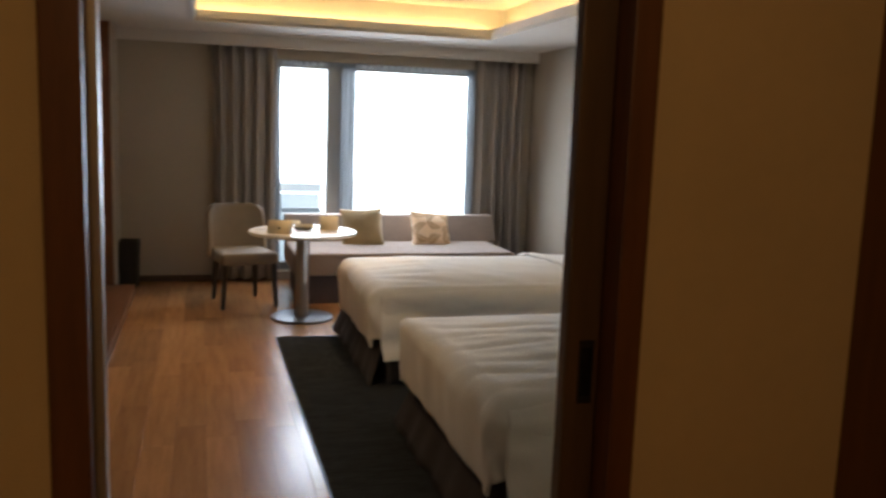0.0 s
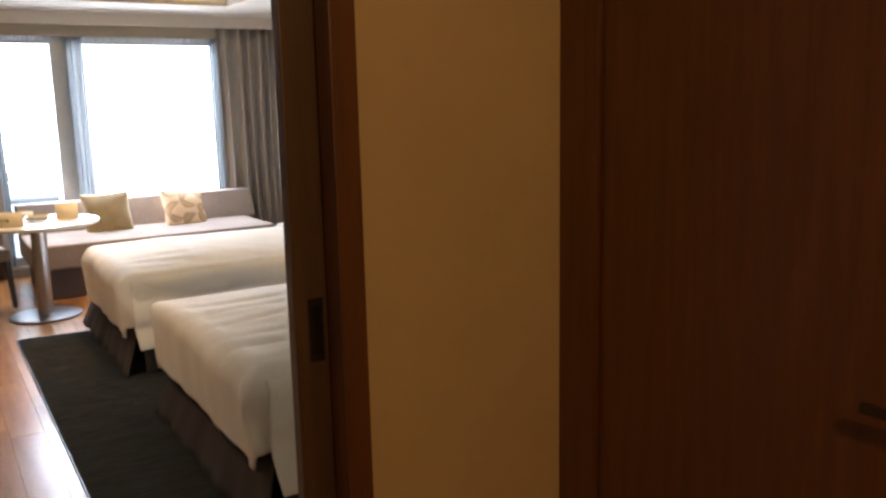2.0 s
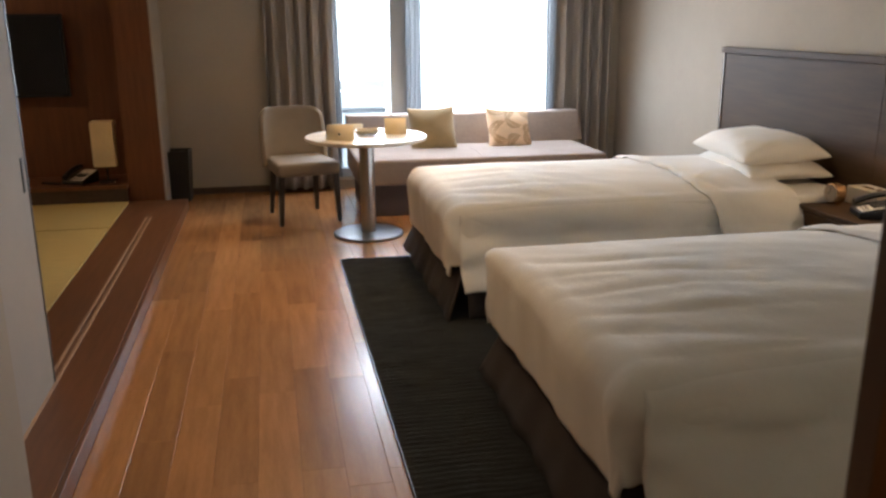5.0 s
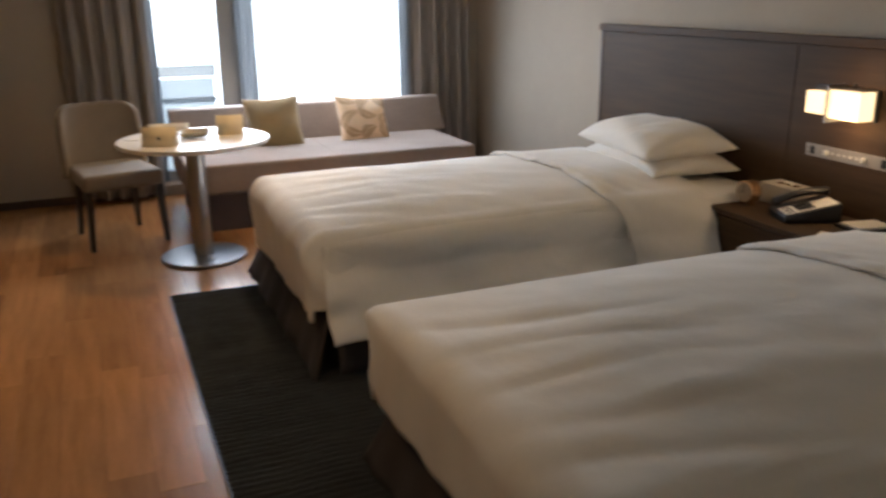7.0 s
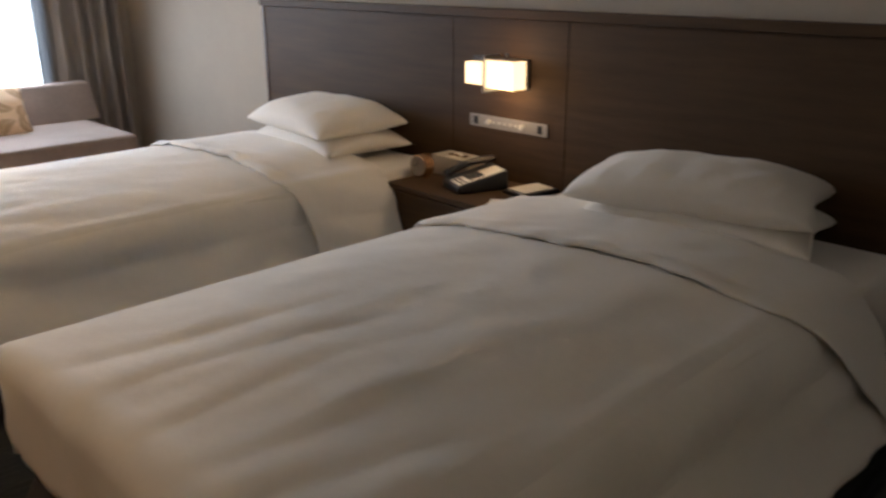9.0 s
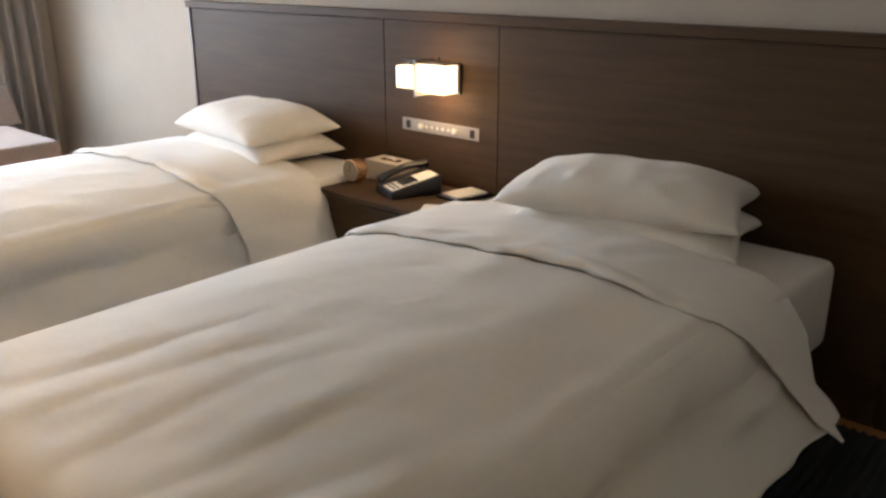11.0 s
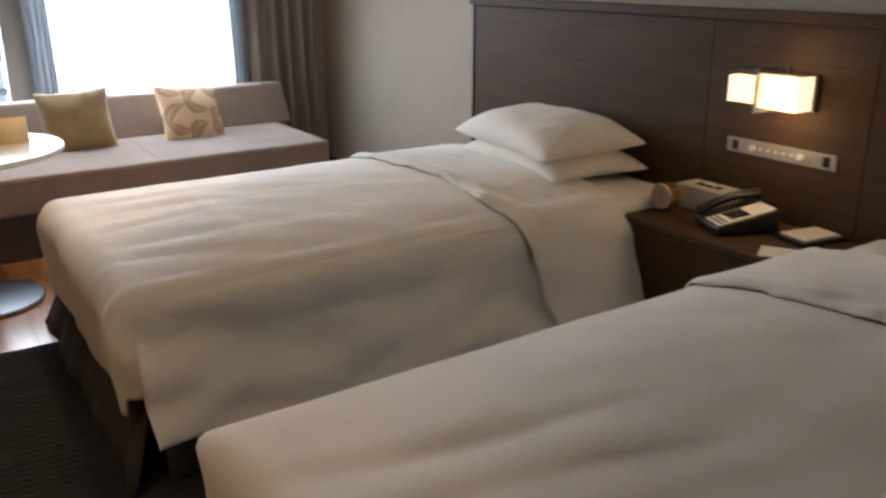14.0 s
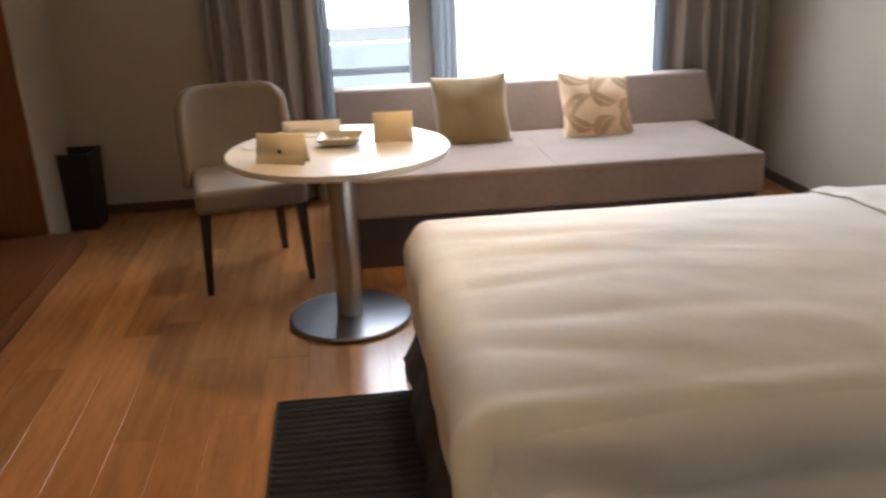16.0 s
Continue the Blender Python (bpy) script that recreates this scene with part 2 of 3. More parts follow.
# ---- the rooms ----
CEIL = 2.40
EAST, NORTH, STEP, RAISE = 4.125, 10.26, 0.12, 0.08
structure("wall_east", box(EAST, 4.30, 3.30, 10.60, -0.02, 2.9), M_WALL, "plain beige papered wall behind the beds", "wall")
north = box(-0.06, 1.36, NORTH, 10.58, 0, 2.9)
box(3.60, EAST, NORTH, 10.58, 0, 2.9, bm=north)
box(1.36, 3.60, NORTH, 10.58, 2.20, 2.9, bm=north)
box(1.36, 3.60, NORTH, 10.58, 0, 0.08, bm=north)
structure("wall_north", north, M_WALL, "beige papered window wall with a wide opening", "wall")
# the doorway wall between the hall and the bedroom, with a pocket for the sliding door
south = box(-0.5, 0.47, 3.14, 3.30, 0, 2.5)
box(1.512, 2.02, 3.14, 3.19, 0, 2.5, bm=south)
box(1.512, 2.60, 3.25, 3.30, 0, 2.5, bm=south)
box(0.45, 1.512, 3.14, 3.30, 2.12, 2.5, bm=south)
structure("wall_south", south, M_HALL, "ochre beige papered wall beside the sliding door", "wall")
structure("wall_south_corner", box(2.60, 4.30, 3.14, 3.30, 0, 2.5), M_WALL, "plain papered wall", "wall")
structure("wall_west_south", box(-0.25, 0.05, 3.30, 5.05, 0, 2.5), M_WALL, "plain papered wall beside the tatami platform", "wall")
structure("wall_hall_west", box(-0.6, -0.5, -0.4, 3.30, 0, 2.5), M_HALL, "ochre papered hall wall", "wall")
structure("wall_hall_end", box(-0.6, 2.3, -0.5, -0.4, 0, 2.5), M_HALL, "ochre papered hall wall", "wall")
hall_e = box(2.02, 2.2, -0.4, 2.06, 0, 2.5)
box(2.02, 2.2, 2.06, 3.14, 2.10, 2.5, bm=hall_e)
structure("wall_hall_east", hall_e, M_HALL, "ochre papered hall wall", "wall")

# ceiling with a raised tray and a hidden light trough
TX0, TX1, TY0, TY1 = 0.66, 3.23, 6.30, 9.08
ceil = box(-0.06, TX0, 3.14, NORTH, CEIL, 2.44)
box(TX1, EAST, 3.14, NORTH, CEIL, 2.44, bm=ceil)
box(TX0, TX1, 3.14, TY0, CEIL, 2.44, bm=ceil)
box(TX0, TX1, TY1, NORTH, CEIL, 2.44, bm=ceil)
T = 0.18
box(TX0 - T, TX1 + T, TY0 - T, TY1 + T, 2.68, 2.72, bm=ceil)
box(TX0 - T - 0.03, TX0 - T, TY0 - T, TY1 + T, 2.44, 2.72, bm=ceil)
box(TX1 + T, TX1 + T + 0.03, TY0 - T, TY1 + T, 2.44, 2.72, bm=ceil)
box(TX0 - T, TX1 + T, TY0 - T - 0.03, TY0 - T, 2.44, 2.72, bm=ceil)
box(TX0 - T, TX1 + T, TY1 + T, TY1 + T + 0.03, 2.44, 2.72, bm=ceil)
structure("ceiling", ceil, M_CEIL, "white ceiling with a raised tray and hidden warm light", "ceiling")
lip = bmesh.new()
for a in (0.0, 0.012):
    z0, z1 = (2.385, 2.41) if a else (2.41, 2.475)
    box(TX0 - 0.03, TX0 + 0.012 - a, TY0, TY1, z0, z1, bm=lip)
    box(TX1 - 0.012 + a, TX1 + 0.03, TY0, TY1, z0, z1, bm=lip)
    box(TX0, TX1, TY0 - 0.03, TY0 + 0.012 - a, z0, z1, bm=lip)
    box(TX0, TX1, TY1 - 0.012 + a, TY1 + 0.03, z0, z1, bm=lip)
structure("trim_tray", lip, M_CEIL, "stepped moulding round the ceiling tray", "moulding")
glow = box(TX0 - 0.15, TX0 - 0.10, TY0, TY1, 2.445, 2.465)
box(TX1 + 0.10, TX1 + 0.15, TY0, TY1, 2.445, 2.465, bm=glow)
box(TX0, TX1, TY0 - 0.15, TY0 - 0.10, 2.445, 2.465, bm=glow)
box(TX0, TX1, TY1 + 0.10, TY1 + 0.15, 2.445, 2.465, bm=glow)
structure("cove_light", glow, M_COVE, "warm light strips in the ceiling trough", "light strip")
structure("ceiling_hall", box(-0.6, 2.3, -0.5, 3.14, CEIL, 2.5), M_CEIL, "white hall ceiling", "ceiling")
structure("trim_valance", box(-0.06, EAST, 10.08, 10.10, 2.29, CEIL, 0.003), M_CEIL, "white valance board above the curtains", "valance")

structure("baseboard", box(-0.06, 1.34, NORTH - 0.012, NORTH, 0, 0.06, 0.003), M_DARKWOOD, "dark wood skirting", "skirting")
structure("baseboard_east", box(EAST - 0.012, EAST, 8.27, NORTH - 0.012, 0, 0.06, 0.003), M_DARKWOOD, "dark wood skirting", "skirting")

# ---- tatami platform and its alcove ----
plat = box(-3.2, STEP - 0.02, 5.05, 9.69, 0, RAISE - 0.002)
structure("floor_platform", plat, M_SILL, "raised red-brown wooden platform edge", "platform")
structure("trim_platform", box(STEP - 0.02, STEP, 5.05, 9.69, 0, RAISE, 0.004), M_SILL, "glossy red-brown edge board of the platform", "edge strip")
structure("floor_sill", box(-0.33, STEP - 0.02, 5.05, 9.60, RAISE - 0.001, RAISE + 0.006, 0.002), M_SILL, "wide red-brown sill board", "sill")
for gx in (-0.125, -0.09):
    structure("trim_rail", box(gx - 0.007, gx + 0.007, 5.05, 9.0, RAISE + 0.006, RAISE + 0.010, 0.001), M_GROOVE, "pale sliding rail set in the sill", "rail")
wall_t = box(-0.34, -0.06, 9.69, NORTH, 0, 2.9)
structure("wall_alcove_post", wall_t, M_REDWOOD, "red-brown panelled end of the alcove", "panel")
structure("trim_post", box(-0.06, -0.045, 9.675, NORTH, 0, 2.40, 0.002), M_WALL, "pale edge of the alcove wall", "trim")
structure("wall_alcove_back", box(-3.2, -0.34, 10.10, 10.2, 0, 2.6), M_REDWOOD, "red-brown wood-panelled alcove wall", "panel")
structure("wall_tatami_west", box(-3.3, -3.2, 4.9, 10.2, 0, 2.6), M_WALL, "plain papered wall", "wall")
structure("wall_tatami_south", box(-3.2, -0.25, 4.95, 5.05, 0, 2.6), M_WALL, "plain papered wall", "wall")
structure("ceiling_tatami", box(-3.2, -0.06, 4.95, 10.2, 2.40, 2.5), M_CEIL, "ceiling over the tatami", "ceiling")
shelf = thing("alcove_shelf", "low red-brown wooden shelf along the alcove wall", "shelf")
part("shelf_board", box(-3.2, -0.34, 9.60, 10.10, 0.20, 0.235, 0.003), M_REDWOOD, shelf)
part("shelf_front", box(-3.2, -0.34, 9.62, 9.64, RAISE, 0.20), M_DARKWOOD, shelf)
for mx, my, w, d in ((-0.332, 8.70, 1.83, 0.91), (-0.332, 6.86, 0.9, 1.83), (-1.235, 6.86, 0.9, 1.83), (-0.332, 5.07, 1.8, 1.78)):
    mat_ = thing("tatami_mat", "yellow straw tatami mat on the platform", "tatami", (mx - w / 2, my + d / 2, RAISE), group="tatami mats")
    part("straw_top", box(-w / 2 + 0.005, w / 2 - 0.005, -d / 2 + 0.004, d / 2 - 0.004, 0, 0.016, 0.004), M_TATAMI, mat_)
fus = thing("sliding_panel", "white paper sliding panel with a dark finger pull", "sliding panel", (-0.105, 5.53, RAISE + 0.011))
part("paper", box(-0.012, 0.012, -0.43, 0.44, 0.0, 1.98), M_FUSUMA, fus)
part("edge", box(-0.015, 0.015, 0.44, 0.455, 0, 1.98, 0.002), M_LEG, fus, "thin dark lacquered edge")
part("pull", box(0.012, 0.016, 0.38, 0.40, 0.80, 0.93, 0.001), M_BLACK, fus, "dark recessed pull")
tv = thing("television", "black wall television over the low shelf", "television", (-1.35, 10.10, 1.21))
part("bracket", box(-0.3, 0.3, -0.05, 0, -0.15, 0.15), M_BLACK, tv)
part("casing", box(-0.58, 0.58, -0.10, -0.05, -0.30, 0.36, 0.006), M_BLACK, tv)
part("screen", box(-0.56, 0.56, -0.104, -0.10, -0.28, 0.34), M_GLOSSBLACK, tv, "dark switched-off screen")
tl = thing("table_lamp", "small lamp with a square cream paper shade", "lamp", (-0.50, 9.74, 0.235))
part("base", box(-0.06, 0.06, -0.06, 0.06, 0, 0.02, 0.004), M_LEG, tl)
part("stem", lathe([(0.01, 0.02), (0.01, 0.16)], 12), M_LEG, tl)
part("shade", box(-0.085, 0.085, -0.085, 0.085, 0.14, 0.50, 0.004), M_UNLIT, tl, "cream paper shade")


def telephone(at, turn, label):
    ph = thing("telephone", label, "telephone", at, turn)

    def slope(bm):
        for v in bm.verts:
            v.co.z += 0.22 * (v.co.y + 0.125) * (v.co.z > 0.012)
        return bm

    part("body", slope(box(-0.095, 0.095, -0.125, 0.125, 0, 0.036, 0.010, 3)), M_BLACK, ph)
    hs = sheet(20, 12, lambda u, v: (
        -0.062 + (0.021 + 0.008 * abs(2 * u - 1) ** 3) * math.cos(2 * math.pi * v), -0.12 + 0.24 * u,
        0.060 + 0.016 * math.sin(math.pi * u) + 0.017 * math.sin(2 * math.pi * v)))
    bmesh.ops.holes_fill(hs, edges=hs.edges)
    part("handset", slope(hs), M_BLACK, ph)
    face = part("label_plate", slope(box(-0.022, 0.085, -0.115, 0.112, 0.0362, 0.0385)), M_PAPER, ph, "pale label plate")
    for r in range(4):
        for c in range(3):
            part("key", slope(box(-0.008 + c * 0.028, 0.013 + c * 0.028, -0.055 + r * 0.019, -0.042 + r * 0.019, 0.039, 0.0435)), M_BLACK, face)
    for r in range(2):
        part("caption_bar", slope(box(-0.014, 0.078, -0.102 + r * 0.018, -0.094 + r * 0.018, 0.0388, 0.0394)), M_LEG, face, "dark printed line")
    return ph


telephone((-0.72, 9.78, 0.235), -20, "black telephone with pale label plate on the alcove shelf")
tray_ = thing("remote_control", "dark remote control lying on the shelf", "remote", (-0.94, 9.74, 0.235), 60)
part("casing", box(-0.02, 0.02, -0.08, 0.08, 0, 0.018, 0.004), M_BLACK, tray_)

# ---- doorway ----
frame_ = thing("door_frame", "dark walnut frame round the sliding door", "door frame", kind="structure")
part("jamb", box(0.47, 0.53, 3.125, 3.315, 0, 2.12, 0.003), M_DOORWOOD, frame_)
part("jamb", box(1.458, 1.512, 3.125, 3.19, 0, 2.12, 0.003), M_DOORWOOD, frame_)
part("jamb", box(1.458, 1.512, 3.25, 3.315, 0, 2.12, 0.003), M_DOORWOOD, frame_)
part("head", box(0.45, 1.512, 3.125, 3.315, 2.05, 2.12, 0.003), M_DOORWOOD, frame_)
part("stop", box(0.53, 0.545, 3.20, 3.24, 0, 2.05, 0.002), M_SILVER, frame_, "pale metal stop strip")
slide = thing("sliding_door", "dark walnut sliding door mostly pushed into its pocket", "door", (1.392, 3.22, 0.01))
part("leaf", box(0, 0.95, -0.018, 0.018, 0, 2.03, 0.003), M_SLIDE, slide)
pull = part("finger_pull", box(0.028, 0.060, -0.021, -0.017, 1.015, 1.145, 0.002), M_BLACK, slide, "black recessed finger pull")
part("recess", box(0.034, 0.054, -0.0225, -0.0205, 1.03, 1.13, 0.001), M_GLOSSBLACK, pull)
hd = thing("door_1", "closed dark wooden hall door with a lever handle", "door", kind="structure")
part("jamb", box(2.012, 2.045, 3.02, 3.14, 0, 2.10, 0.003), M_DOORWOOD, hd)
part("jamb", box(2.012, 2.045, 2.06, 2.14, 0, 2.10, 0.003), M_DOORWOOD, hd)
part("leaf", box(2.025, 2.065, 2.14, 3.02, 0.005, 2.10, 0.002), M_DOORWOOD, hd)
lev = part("lever_handle", box(1.975, 1.987, 2.26, 2.39, 1.05, 1.068, 0.004), M_DARKMETAL, hd, "metal lever handle")
part("rose", lathe([(0.024, 0), (0.024, 0.01)], 20), M_DARKMETAL, lev).matrix_basis = pose(2.025, 2.275, 1.06, 0, -90, 0)
part("neck", box(1.98, 2.026, 2.27, 2.282, 1.054, 1.066), M_DARKMETAL, lev)
keyp = part("lock", lathe([(0.022, 0), (0.022, 0.012)], 20), M_BLACK, hd, "dark lock cylinder")
keyp.matrix_basis = pose(2.025, 2.275, 0.96, 0, -90, 0)

# ---- window, balcony and daylight ----
win = thing("window_1", "grey framed window with a narrow and a wide pane", "window", kind="structure")
for x0, x1 in ((1.36, 1.43), (1.95, 2.11), (3.54, 3.60)):
    part("window_frame", box(x0, x1, 10.42, 10.50, 0.08, 2.20, 0.004), M_FRAME, win)
for x0, x1 in ((1.43, 1.95), (2.11, 3.54)):
    part("window_frame", box(x0, x1, 10.42, 10.50, 0.08, 0.16, 0.004), M_FRAME, win)
    part("window_frame", box(x0, x1, 10.42, 10.50, 2.14, 2.20, 0.004), M_FRAME, win)
    pane = part("pane", box(x0, x1, 10.455, 10.461, 0.16, 2.14), M_GLASS, win)
    pane.visible_shadow = False
rail = thing("balcony_railing", "pale balcony screen of frosted glass outside the narrow pane", "railing", (0, 11.5, 0))
part("rail", box(0.2, 2.05, -0.03, 0.03, 0.80, 0.90, 0.006), M_NETWHITE, rail, "broad white top rail")
part("rail", box(0.2, 2.05, -0.03, 0.03, 0.565, 0.61, 0.006), M_NETWHITE, rail, "thin white rail")
for k in range(3):
    part("frosted_panel", box(0.2 + 0.62 * k, 0.80 + 0.62 * k, 0.05, 0.056, -0.15, 0.78), M_FROST, rail)
structure("ground_balcony", box(-0.5, 5.5, 10.58, 11.6, -0.3, -0.18), M_STRIP, "concrete balcony slab", "balcony")
structure("backdrop", box(-25, 30, 60.0, 60.1, -25, 40), M_DAY, "bright overcast sky", "sky")


def curtain(x0, x1, y, folds, depth, seed, label, name="curtain", mat=M_CURTAIN, z0=0.03, z1=2.33):
    rnd = random.Random(seed)
    widths = [rnd.uniform(0.7, 1.35) for _ in range(folds)]
    total, edge = sum(widths), [0.0]
    for w in widths:
        edge.append(edge[-1] + w / total)

    def place(u, v):
        k = max(i for i in range(folds) if edge[i] <= u + 1e-9)
        ph = (u - edge[k]) / (edge[k + 1] - edge[k])
        spread = 1.0 - 0.05 * math.sin(math.pi * v) * (1 if folds > 4 else 0.3)
        x = x0 + (x1 - x0) * ((u - 0.5) * spread + 0.5) + 0.012 * noise.noise((u * 9, v * 2, seed))
        dy = depth * (math.sin(2 * math.pi * ph) + 0.3 * math.sin(4 * math.pi * ph + k)) * (0.75 + 0.25 * v)
        return x, y + dy, z1 + (z0 - z1) * v

    ob = thing(name, label, "curtain", (0, 0, 0), group="curtains")
    thick(part("cloth", sheet(folds * 14, 18, place), mat, ob), 0.004, 0)
    return ob


curtain(0.80, 1.42, 10.175, 5, 0.055, 3, "taupe full-length curtain gathered beside the window")
curtain(3.46, 4.02, 10.175, 5, 0.055, 8, "taupe full-length curtain gathered beside the window")
for x0, x1, sd in ((2.07, 2.22, 2), (1.36, 1.47, 5), (3.42, 3.52, 6)):
    curtain(x0, x1, 10.31, 4, 0.018, sd, "thin white net curtain pushed aside", "net_curtain", M_SHEER, 0.1, 2.28)
ntop = thing("net_curtain_heading", "grey pleated net curtain heading under the valance", "curtain")
part("cloth", sheet(120, 2, lambda u, v: (1.36 + 2.2 * u, 10.30 + 0.012 * math.sin(u * 190), 2.30 - 0.14 * v)), M_SHEER, ntop)

# ---- rug ----
def rug_place(u, v):
    x, y = 1.23 + 2.8 * u, 3.55 + 4.27 * v
    w = y + 0.014 * noise.noise((x * 6, y * 3, 1)) + 0.004 * noise.noise((x * 23, y * 9, 4))
    return x, y, 0.010 + 0.0075 * math.sin(w * 2 * math.pi / 0.034) * (0.5 + 0.5 * noise.noise((x * 4, y * 14, 7)) + 0.3)


rug = thing("rug", "charcoal ribbed rug under both beds", "rug")
part("woven_top", sheet(60, 640, rug_place), M_RUG, rug)
part("border", box(1.222, 1.232, 3.55, 7.82, 0, 0.010, 0.003), M_BLACK, rug, "bound dark edge")
part("border", box(1.222, 4.03, 7.82, 7.828, 0, 0.010, 0.003), M_BLACK, rug, "bound dark edge")


# ---- beds ----
def drape(mode, length, width, foot_hang, near_hang, far_hang, top, seed, slope=0.0, lean=0.0, puff=0.0, ribs=1.0, rise=0.0):
    """A cloth over a bed whose foot is at x = 0. "cover": the whole duvet, rounded over foot and sides;
    "side": its loose near side, which hangs free of the foot corner; "flap": the turned-back end near the head,
    whose edge runs askew by slope over the bed and leans by lean where it hangs. puff: how far the filling
    pushes the far foot corner out; ribs: how strongly its channels show; rise: how the side hem lifts to the head."""

    def place(u, v):
        if mode == "side":
            b = 0.05 - (0.05 + near_hang) * v
        else:
            b = -near_hang + (width + near_hang + far_hang) * v
        near = b < width / 2
        db, sgn = (max(0.0, -b), -1) if near else (max(0.0, b - width), 1)
        f = db / near_hang
        if mode == "flap":
            start = 1.315 + slope * (1 - min(max(b / width, 0), 1)) + 0.010 * math.sin(b * 9 + seed) + lean * f ** 1.3
            start += 0.014 * noise.noise((b * 14, seed, 3))
            a = start + (1.89 - 0.4 * lean * f - start) * u
        elif mode == "side":
            start = -0.045 - 0.012 * f + 0.008 * math.sin(f * 7)
            a = start + (length - start) * u
        else:
            a = -foot_hang + (length + foot_hang) * u
        if near and db > 0 and mode != "cover":
            db *= 1 + (0.05 - rise) * max(a, 0.0)
        across = min(max(b / width, 0), 1)
        ext = puff * across ** 2
        da = 0.0 if mode == "side" else max(0.0, -a - ext)
        foot_r = 0.108 - 0.7 * ext
        if near:
            r = foot_r + (0.16 - foot_r) * db / (da + db + 1e-6)
        else:
            r = foot_r + (0.05 - foot_r) * db / (da + db + 1e-6)
        over = (da ** 16 + db ** 16) ** (1 / 16)
        ang = min(over / r, math.pi / 2)
        hang = max(0.0, over - r * math.pi / 2)
        out, drop = r * math.sin(ang), r * (1 - math.cos(ang)) + hang
        reach = (da ** 3.5 + db ** 3.5) ** (1 / 3.5) if mode == "cover" and near else over
        na, nb = (da / reach, db / reach) if over else (0, 0)
        flare = (0.10 if mode == "cover" else 0.42 + 1.6 * rise * max(a, 0.0)) if near else 0.15
        x = (a if mode == "side" else max(a, -ext)) - na * (out - 0.09 * hang)
        y = min(max(b, 0.0), width) + sgn * nb * (out + flare * hang)
        crown = 0.05 * (1 - abs(2 * across - 1) ** 2.6) * min(1, max(a, 0) / 0.5 + 0.2)
        z = top + crown - drop
        wr = 0.007 * noise.noise((a * 1.6 + seed, b * 4.5, 2.0)) + 0.004 * noise.noise((a * 5 + b * 4, b * 7, seed))
        # soft channels of the filling, strongest over the foot edge
        for q in (0.06, 0.25, 0.43, 0.62, 0.80, 1.0):
            s = b - q + 0.20 * a - 0.03 * math.sin(5 * a + q * 9)
            fade = max(0.0, 1 - abs(a - 0.18 - 0.15 * math.sin(q * 20)) / (0.62 + 0.15 * math.sin(q * 31)))
            wr += ribs * (0.008 * math.exp(-(s / 0.045) ** 2) - 0.012 * math.exp(-((s + 0.075) / 0.028) ** 2)) * fade
        # one sharp pressed crease along the top
        s = b - 0.80 + 0.30 * a
        wr += 0.0035 * math.exp(-(s / 0.007) ** 2) * max(0.0, min(1, (a - 0.3) * 6, (1.15 - a) * 6)) * (0.55 + noise.noise((a * 6, 1, seed)))
        # rubbed crease along the near edge
        wr -= 0.005 * math.exp(-((b - 0.02 - 0.02 * math.sin(3 * a)) / 0.012) ** 2) * max(0.0, noise.noise((a * 7, 3, seed)))
        if mode == "flap":
            wr += 0.010 + 0.011 * math.exp(-((u - 0.07) / 0.09) ** 2) - 0.010 * math.exp(-(u / 0.02) ** 2)
            wr += 0.010 * noise.noise((a * 12, b * 9, seed)) * (1 - u) ** 2 + 0.0022 * noise.noise((a * 12, b * 16, seed))
            wr -= 0.010 * u
        lift = 0.0
        if mode == "side":
            k = min(1.0, max(0.0, -b / 0.14))
            lift = -0.014 + 0.024 * k * k * (3 - 2 * k) - 0.022 * max(0.0, 1 - 1.6 * f) * math.exp(-u / 0.10)
        if over > 0:
            soft = min(1, drop / 0.15)
            wr *= 0.7 if na > nb else 0.5
            y += sgn * nb * soft * (0.010 * math.sin(a * 5 + seed) + 0.02 * noise.noise((a * 4, b * 2, seed)))
            y += sgn * nb * soft * 0.04 * noise.noise((a * 2.2 + 1.6 * drop, drop * 6 - a * 1.5, seed + 2))
            y += sgn * nb * soft * 0.03 * noise.noise((a * 3.0 - 4.5 * drop, drop * 9 + a * 3.5, seed + 9)) * (mode == "side")
            x -= na * soft * (0.006 * math.sin(b * 9 + seed) + 0.012 * noise.noise((b * 7, drop * 3, seed)))
            if mode == "flap":
                y += sgn * nb * (0.012 + 0.022 * near * soft)
        y -= lift * math.sin(ang) * (mode == "side")
        return x, y, z + wr + lift * math.cos(ang) * (mode == "side")

    return place


